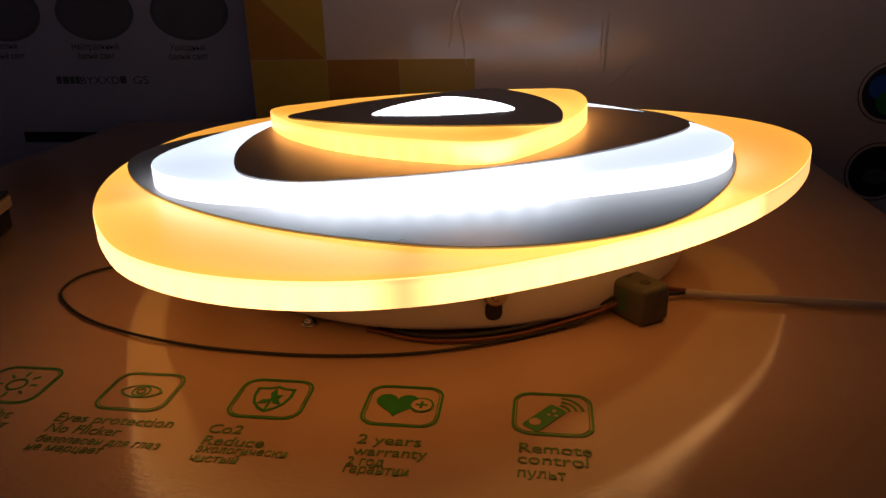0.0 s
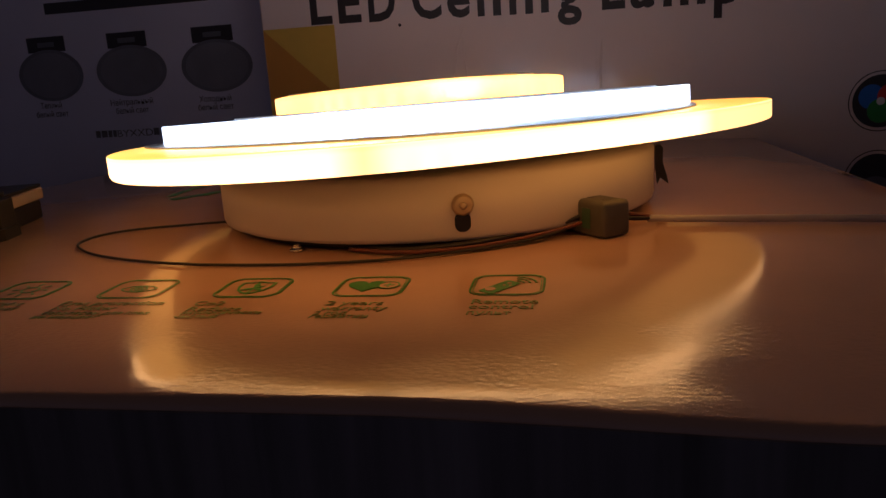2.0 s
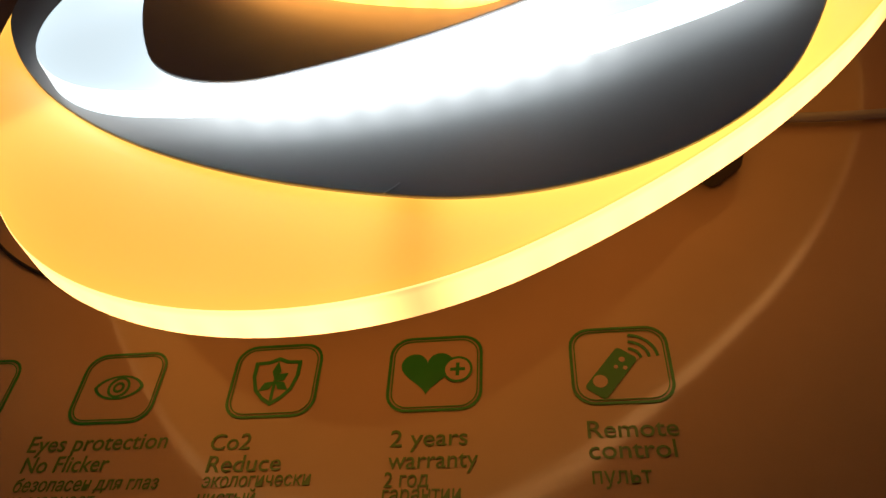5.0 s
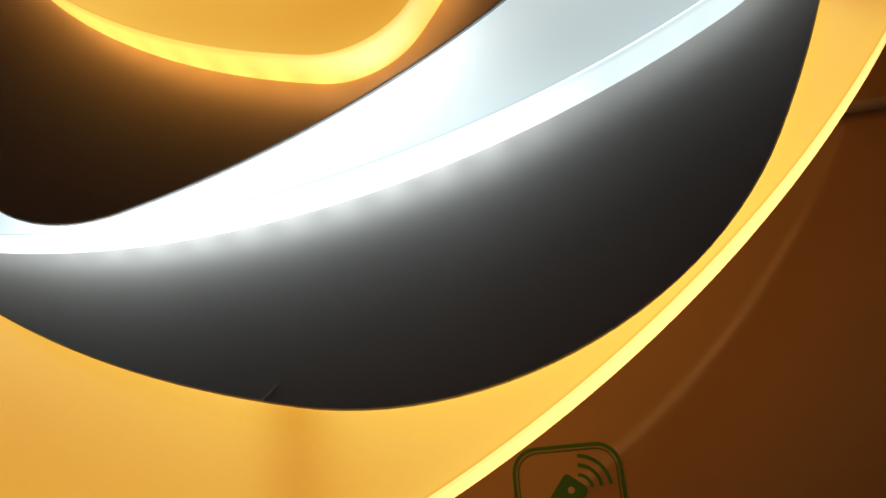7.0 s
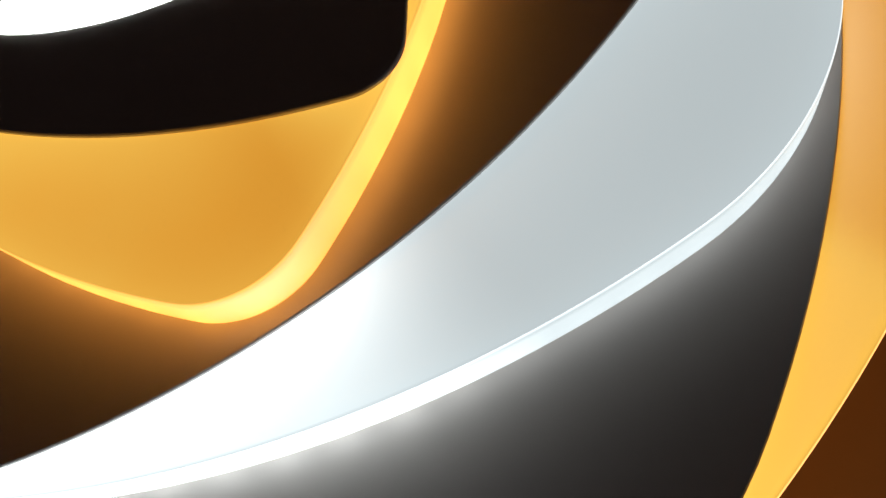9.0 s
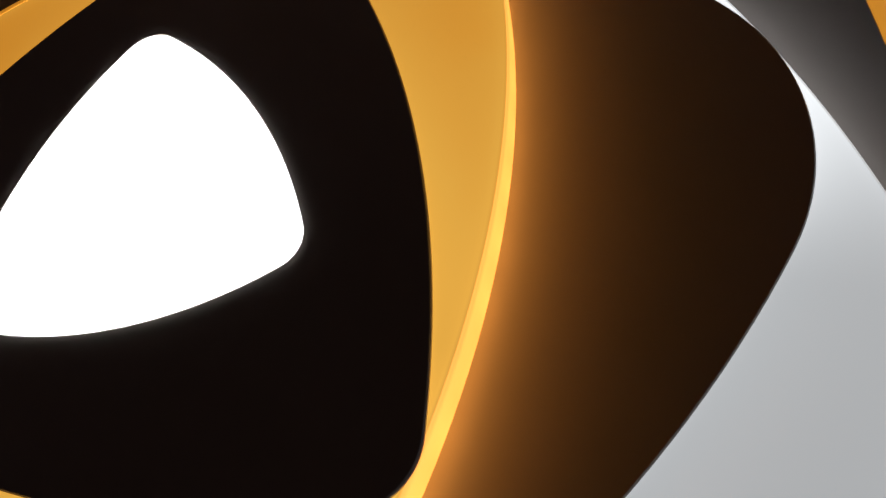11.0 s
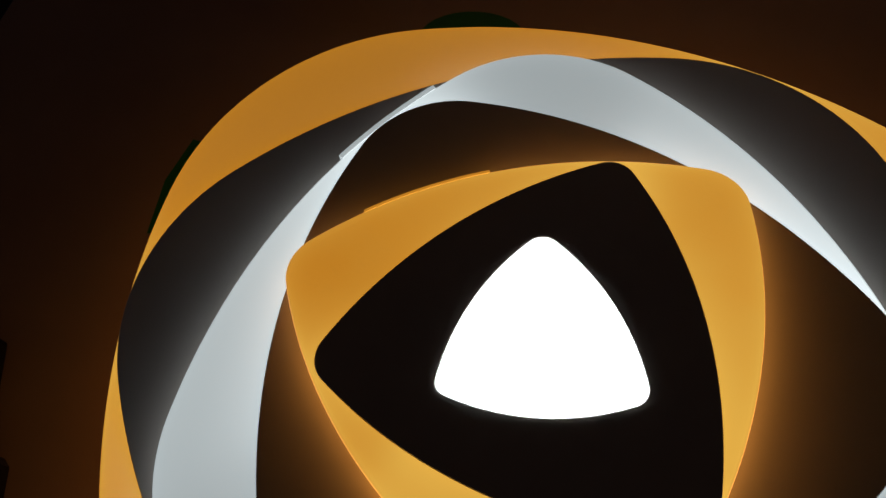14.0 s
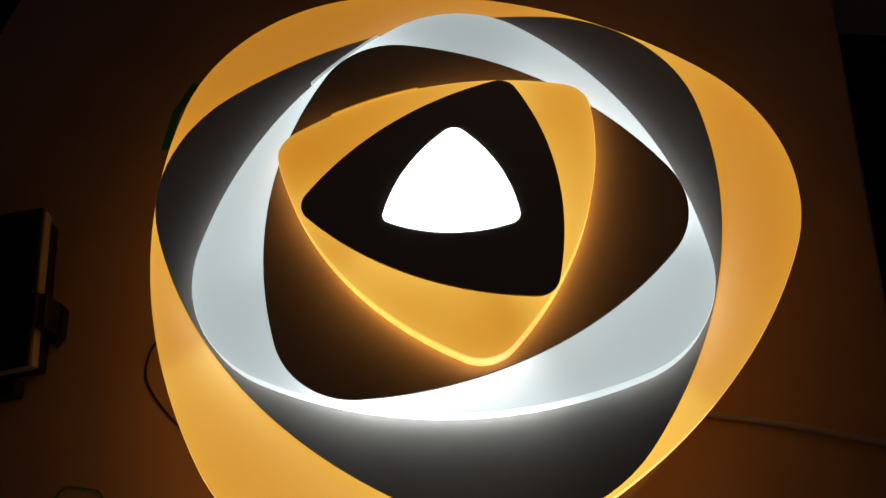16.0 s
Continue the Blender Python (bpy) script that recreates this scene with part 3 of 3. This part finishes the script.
part("body", box(bmesh.new(), -1.30, -0.36, 0, 0.16, 0, 0.62, 0.003), M_bluish, side_box)

# ---- the lamp ----
lamp = new("ceiling_lamp")
lamp.matrix_basis = pose(-0.0001, 0.0002, 0.0062, -1.81, -0.98, 10.63)
tagged(lamp, "lit three-tier ceiling lamp, amber and white acrylic, black plates", "lamp")
Z1 = 0.056
N = 96
level = lamp.matrix_basis.inverted()
# second ring is added: near-black, it stands for the shaded gap below the pan
for name, prof, m, lab in (("base_pan", [(0.1590, 0.0050), (0.1616, 0.0060), (0.1625, 0.0085), (0.1625, 0.0400), (0.150, 0.0425)], M_base, "white painted round steel base"),
                           ("gap_ring", [(0.150, 0.0), (0.151, 0.0005), (0.151, 0.0049)], M_rubber, "added dark ring filling the shaded gap under the base")):
    bm = bmesh.new()
    rings = []
    for r, z in prof:
        rings.append([bm.verts.new((-0.0094 + r * math.cos(2 * math.pi * k / N), -0.0163 + r * math.sin(2 * math.pi * k / N), z)) for k in range(N)])
    for a, b in zip(rings, rings[1:]):
        for k in range(N):
            bm.faces.new((a[k], a[(k + 1) % N], b[(k + 1) % N], b[k]))
    bm.faces.new(rings[0][::-1])
    bm.faces.new(rings[-1])
    bmesh.ops.transform(bm, matrix=level, verts=bm.verts)
    part(name, bm, m, lamp, lab, True)

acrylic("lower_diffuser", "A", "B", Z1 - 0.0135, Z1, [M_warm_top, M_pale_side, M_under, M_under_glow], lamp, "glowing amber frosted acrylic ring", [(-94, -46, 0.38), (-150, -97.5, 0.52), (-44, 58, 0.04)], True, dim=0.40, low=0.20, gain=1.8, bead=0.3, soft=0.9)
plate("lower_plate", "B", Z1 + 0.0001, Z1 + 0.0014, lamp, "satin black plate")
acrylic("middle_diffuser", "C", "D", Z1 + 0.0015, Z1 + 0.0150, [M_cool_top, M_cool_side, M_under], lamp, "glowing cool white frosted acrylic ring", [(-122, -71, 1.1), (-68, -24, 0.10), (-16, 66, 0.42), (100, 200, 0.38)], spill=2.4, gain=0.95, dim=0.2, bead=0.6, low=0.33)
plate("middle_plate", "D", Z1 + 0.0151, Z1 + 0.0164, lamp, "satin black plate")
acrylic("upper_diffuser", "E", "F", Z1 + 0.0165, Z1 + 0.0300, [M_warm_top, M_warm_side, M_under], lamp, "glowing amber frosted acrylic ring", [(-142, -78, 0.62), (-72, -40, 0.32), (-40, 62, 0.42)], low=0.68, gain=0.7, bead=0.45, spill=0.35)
plate("upper_plate", "F", Z1 + 0.0301, Z1 + 0.0314, lamp, "satin black plate")
plate("centre_diffuser", "G", Z1 + 0.0302, Z1 + 0.0318, lamp, "bright white rounded triangle", M_centre)


def local_ring(key, p, q, z0, z1, out, name, material, label):
    """A thin strip stuck along the edge of a tier, from the place nearest p to that nearest q."""
    pts = outline(*TIERS[key], n=60, m=120)
    P, R = Vector(p), Vector(q)
    n = len(pts)
    i0 = min(range(n), key=lambda k: (pts[k] - P).length)
    i1 = min(range(n), key=lambda k: (pts[k] - R).length)
    if (i1 - i0) % n > n / 2:
        i0, i1 = i1, i0
    bm = bmesh.new()
    lay = bm.verts.layers.float.new("glow_level")
    rows = []
    for k in range(i0, i0 + (i1 - i0) % n + 1):
        a, b, c = pts[(k - 1) % n], pts[k % n], pts[(k + 1) % n]
        d = (c - a).normalized()
        nn = Vector((d.y, -d.x))
        rows.append([bm.verts.new((b.x + nn.x * w, b.y + nn.y * w, z)) for w, z in ((-0.0002, z0), (out, z0), (out, z1), (-0.0002, z1))])
    for v in bm.verts:
        v[lay] = 0.9
    for a, b in zip(rows, rows[1:]):
        for k in range(4):
            bm.faces.new((a[k], a[(k + 1) % 4], b[(k + 1) % 4], b[k]))
    bm.faces.new(rows[0])
    bm.faces.new(rows[-1][::-1])
    part(name, bm, material, lamp, label)


local_ring("C", (-0.1193, 0.1301), (-0.0637, 0.1794), Z1 + 0.003, Z1 + 0.0151, 0.0030, "edge_strip", M_cool_top, "thin white strip stuck on the edge")
local_ring("E", (-0.1007, 0.0789), (-0.0327, 0.0997), Z1 + 0.018, Z1 + 0.0299, 0.0014, "edge_strip", M_warm_top, "thin amber strip stuck on the edge")
# scratch in the lower plate's paint
bm = stroke(bmesh.new(), [(-0.0482, -0.2146), (-0.0462, -0.2137), (-0.0443, -0.2126), (-0.0425, -0.2112)], 0.0006, Z1 + 0.0013, Z1 + 0.0016)
part("scratch", bm, M_scratch, lamp, "bare metal scratch")


def on_base(angle, z, r=0.1625):
    """A pose on the base's wall, x along the wall, z out of it."""
    a = radians(angle)
    return level @ Matrix.Translation((-0.0094 + r * math.cos(a), -0.0163 + r * math.sin(a), z)) @ Matrix.Rotation(a + math.pi / 2, 4, "Z") @ Matrix.Rotation(math.pi / 2, 4, "X")


bm = prism(bmesh.new(), rounded(0, 0, 0.0092, 0.0115, 0.0042), -0.001, 0.0003)
bmesh.ops.transform(bm, matrix=on_base(-74.6, 0.0165), verts=bm.verts)
part("keyhole", bm, M_black, lamp, "dark mounting keyhole")
bm = bmesh.new()
for ra, rb, za, zb in ((0.0030, 0.0030, 0.0, 0.0032), (0.0064, 0.0061, 0.0030, 0.0052), (0.0061, 0.0042, 0.0052, 0.0072), (0.0022, 0.0014, 0.0072, 0.0086)):
    bmesh.ops.create_cone(bm, cap_ends=True, segments=28, radius1=ra, radius2=rb, depth=zb - za, matrix=Matrix.Translation((0, 0, (za + zb) / 2)))
bmesh.ops.transform(bm, matrix=on_base(-74.6, 0.0270), verts=bm.verts)
part("thumb_screw", bm, M_cap, lamp, "cream plastic fixing knob", True)
bm = bmesh.new()
prism(bm, [(0.0005, 0.0135), (0.0005, -0.002), (0.0022, -0.0140), (0.0042, -0.0095), (0.0100, -0.0140), (0.0088, -0.0080), (0.0058, 0.0020), (0.0062, 0.0120), (0.0042, 0.0145)], -0.005, 0.005)
bmesh.ops.transform(bm, matrix=Matrix.Rotation(-math.pi / 2, 4, "Y"), verts=bm.verts)
bmesh.ops.transform(bm, matrix=on_base(-3.0, 0.0265), verts=bm.verts)
part("side_clip", bm, M_black, lamp, "small dark spring clip")

bm = bmesh.new()
for ra, rb, za, zb in ((0.0048, 0.0046, 0.0003, 0.0012), (0.0030, 0.0028, 0.0012, 0.0030), (0.0028, 0.0012, 0.0030, 0.0042)):
    bmesh.ops.create_cone(bm, cap_ends=True, segments=24, radius1=ra, radius2=rb, depth=zb - za, matrix=Matrix.Translation((-0.0700, -0.1655, (za + zb) / 2)))
bmesh.ops.transform(bm, matrix=level, verts=bm.verts)
part("foot_screw", bm, M_steel, lamp, "shiny round screw head under the base", True)

# ---- leads, connector, cable ----
bm = tube(bmesh.new(), [(-0.130, -0.068, 0.0022), (-0.168, -0.0732, 0.0018), (-0.2166, -0.0870, 0.0016), (-0.2375, -0.1020, 0.0016), (-0.2437, -0.1200, 0.0016), (-0.2360, -0.1430, 0.0016),
                        (-0.203, -0.1701, 0.0016), (-0.1577, -0.1888, 0.0016), (-0.1041, -0.1995, 0.0016), (-0.0433, -0.2004, 0.0016), (0.0135, -0.1891, 0.0018), (0.0714, -0.1601, 0.003), (0.100, -0.1400, 0.008)], 0.0009, sag=crown)
tagged(finish("lamp_lead", bm, M_rubber, True), "thin black lead looped over the carton beside the base", "wire", "lamp leads")
bm = tube(bmesh.new(), [(-0.030, -0.168, 0.0025), (0.000, -0.1785, 0.0025), (0.040, -0.1715, 0.004), (0.078, -0.1500, 0.007), (0.101, -0.1360, 0.011)], 0.0017)
tagged(finish("lamp_lead", bm, M_rubber, True), "thick dark lead running along the base to the connector", "wire", "lamp leads")
bm = tube(bmesh.new(), [(-0.035, -0.172, 0.0018), (0.000, -0.1820, 0.0018), (0.040, -0.1750, 0.0025), (0.080, -0.1535, 0.005), (0.102, -0.1390, 0.008)], 0.0011)
tagged(finish("lamp_lead", bm, M_copper, True), "thin brown lead running along the base to the connector", "wire", "lamp leads")

conn = new("terminal_connector")
conn.matrix_basis = pose(0.1105, -0.1365, 0, 0, 0, -50)
tagged(conn, "grey plastic cable connector lying on the carton", "connector")
part("housing", box(bmesh.new(), -0.0155, 0.0155, -0.0105, 0.0105, 0.0002, 0.0215, 0.003), M_block, conn, "", True)
part("marking", box(bmesh.new(), -0.003, 0.004, -0.0109, -0.0104, 0.005, 0.017, 0.0), M_dullgreen, conn, "faded green marking")
for x in (-0.008, 0.006):
    part("screw_well", prism(bmesh.new(), disc(x, 0.0, 0.0032, 20), 0.0213, 0.0217), M_black, conn)
part("flange", box(bmesh.new(), -0.017, -0.0152, -0.008, 0.008, 0.002, 0.016, 0.0006), M_block, conn)
bm = tube(bmesh.new(), [(0.118, -0.124, 0.011), (0.128, -0.1165, 0.008), (0.142, -0.1110, 0.0045)], 0.0015)
cable = new("mains_cable")
cable.location = (0.142, -0.111, 0)
tagged(cable, "white mains cable lying across the carton", "cable")


def shifted(bm, d):
    for v in bm.verts:
        v.co -= Vector(d)
    return bm


part("sheath", shifted(tube(bmesh.new(), [(0.1405, -0.1110, 0.0036), (0.176, -0.1145, 0.0034), (0.2445, -0.1158, 0.0033), (0.305, -0.1200, 0.0033), (0.333, -0.1220, 0.0025), (0.346, -0.123, -0.018), (0.352, -0.124, -0.08), (0.370, -0.126, -0.155), (0.45, -0.13, -0.1545)], 0.0023, sag=lambda x, y: crown(min(x, 0.33), y)), (0.142, -0.111, 0)), M_whitecable, cable, "", True)
part("core", shifted(bm, (0.142, -0.111, 0)), M_copper, cable, "brown insulated core", True)
part("core", shifted(tube(bmesh.new(), [(0.1175, -0.1265, 0.008), (0.128, -0.1195, 0.0055), (0.142, -0.1118, 0.0036)], 0.0013), (0.142, -0.111, 0)), M_rubber, cable, "dark insulated core", True)

# ---- black case at the carton's edge ----
case = new("clamped_case")
case.matrix_basis = pose(-0.364, -0.010, 0, 0, 0, -71.2)
tagged(case, "black flat case with cream side bands and a clip, on carton", "case")
part("lower_shell", box(bmesh.new(), 0.003, 0.140, -0.098, -0.002, 0.0, 0.0165, 0.002), M_black, case)
part("side_band", box(bmesh.new(), 0.0, 0.143, -0.100, 0.0, 0.0167, 0.0262, 0.0012), M_cream, case, "cream plastic band")
part("lid", box(bmesh.new(), -0.001, 0.144, -0.101, -0.0012, 0.0264, 0.0295, 0.001), M_black, case)
part("clip_top", box(bmesh.new(), 0.084, 0.113, -0.060, 0.004, 0.0297, 0.0345, 0.0015), M_black, case)
part("clip_leg", box(bmesh.new(), 0.084, 0.113, 0.0004, 0.009, 0.002, 0.0296, 0.0015), M_black, case)
bm = prism(bmesh.new(), [(0.082, 0.0005), (0.116, 0.0005), (0.120, 0.005), (0.113, 0.011), (0.088, 0.012), (0.082, 0.008)], 0.0, 0.0085)
part("clip_foot", bm, M_black, case)
part("end_lug", box(bmesh.new(), 0.1442, 0.158, -0.075, -0.018, 0.0, 0.014, 0.002), M_black, case)

# ---- print on the bulb carton ----
def bulb(cx, cz, w, h, cap):
    on_face("bulb_print", prism(bmesh.new(), disc(cx, cz, w / 2, 40, h / 2), 0, 0.00015), M_bulb, side_box)
    rim = disc(cx, cz, w / 2, 40, h / 2)
    mid = Vector((cx, cz))
    on_face("bulb_rim", band(bmesh.new(), rim, [mid + (p - mid) * 0.88 for p in rim], 0, 0.0003), M_bulbrim, side_box)
    on_face("cap_text_bar", rect(cx - 0.016 + cap, cx + 0.016 + cap, cz + h / 2 + 0.004, cz + h / 2 + 0.012), M_greyink, side_box, -0.0007)
    on_face("cap_print", rect(cx - 0.036 + cap, cx + 0.036 + cap, cz + h / 2 - 0.004, cz + h / 2 + 0.021), M_ink, side_box)


bulb(-0.789, 0.1445, 0.124, 0.086, 0.0)
bulb(-0.6365, 0.1430, 0.130, 0.084, -0.001)
bulb(-0.4815, 0.1415, 0.126, 0.084, -0.002)
on_face("heading_bar", rect(-0.780, -0.4825, 0.2440, 0.2620), M_ink, side_box)
for txt, x0, x1, z, h in (("Теплый", -0.8195, -0.7786, 0.094, 0.010), ("белый свет", -0.8306, -0.7682, 0.079, 0.010), ("Нейтральный", -0.6843, -0.6051, 0.0916, 0.010),
                          ("белый свет", -0.6767, -0.6148, 0.0774, 0.010), ("Холодный", -0.5202, -0.4630, 0.0886, 0.010), ("белый свет", -0.5242, -0.4603, 0.0750, 0.010)):
    on_face("lettering", text_bm(txt, x0, x1, z, h), M_ink, side_box)
for x0, x1 in ((-0.722, -0.713), (-0.711, -0.700), (-0.698, -0.691), (-0.689, -0.682), (-0.612, -0.602)):
    on_face("code_bar", rect(x0, x1, 0.0350, 0.0465), M_greyink, side_box)
for txt, x0, x1 in (("BYXXD", -0.6805, -0.6135), ("GS", -0.5905, -0.5640)):
    on_face("lettering", text_bm(txt, x0, x1, 0.0395, 0.0125), M_greyink, side_box)
on_face("base_strip", rect(-0.800, -0.660, -0.060, -0.043), M_ink, side_box)

# sheet over the carton's front, coloured dark in place of shade
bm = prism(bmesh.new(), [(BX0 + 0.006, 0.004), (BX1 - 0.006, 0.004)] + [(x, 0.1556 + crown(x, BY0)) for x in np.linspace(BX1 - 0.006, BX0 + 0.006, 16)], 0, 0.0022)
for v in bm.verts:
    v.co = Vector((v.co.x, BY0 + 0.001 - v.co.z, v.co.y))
part("front_panel", bm, M_shaded_side, carton, "corrugated front side, its shade put into the dark colour")
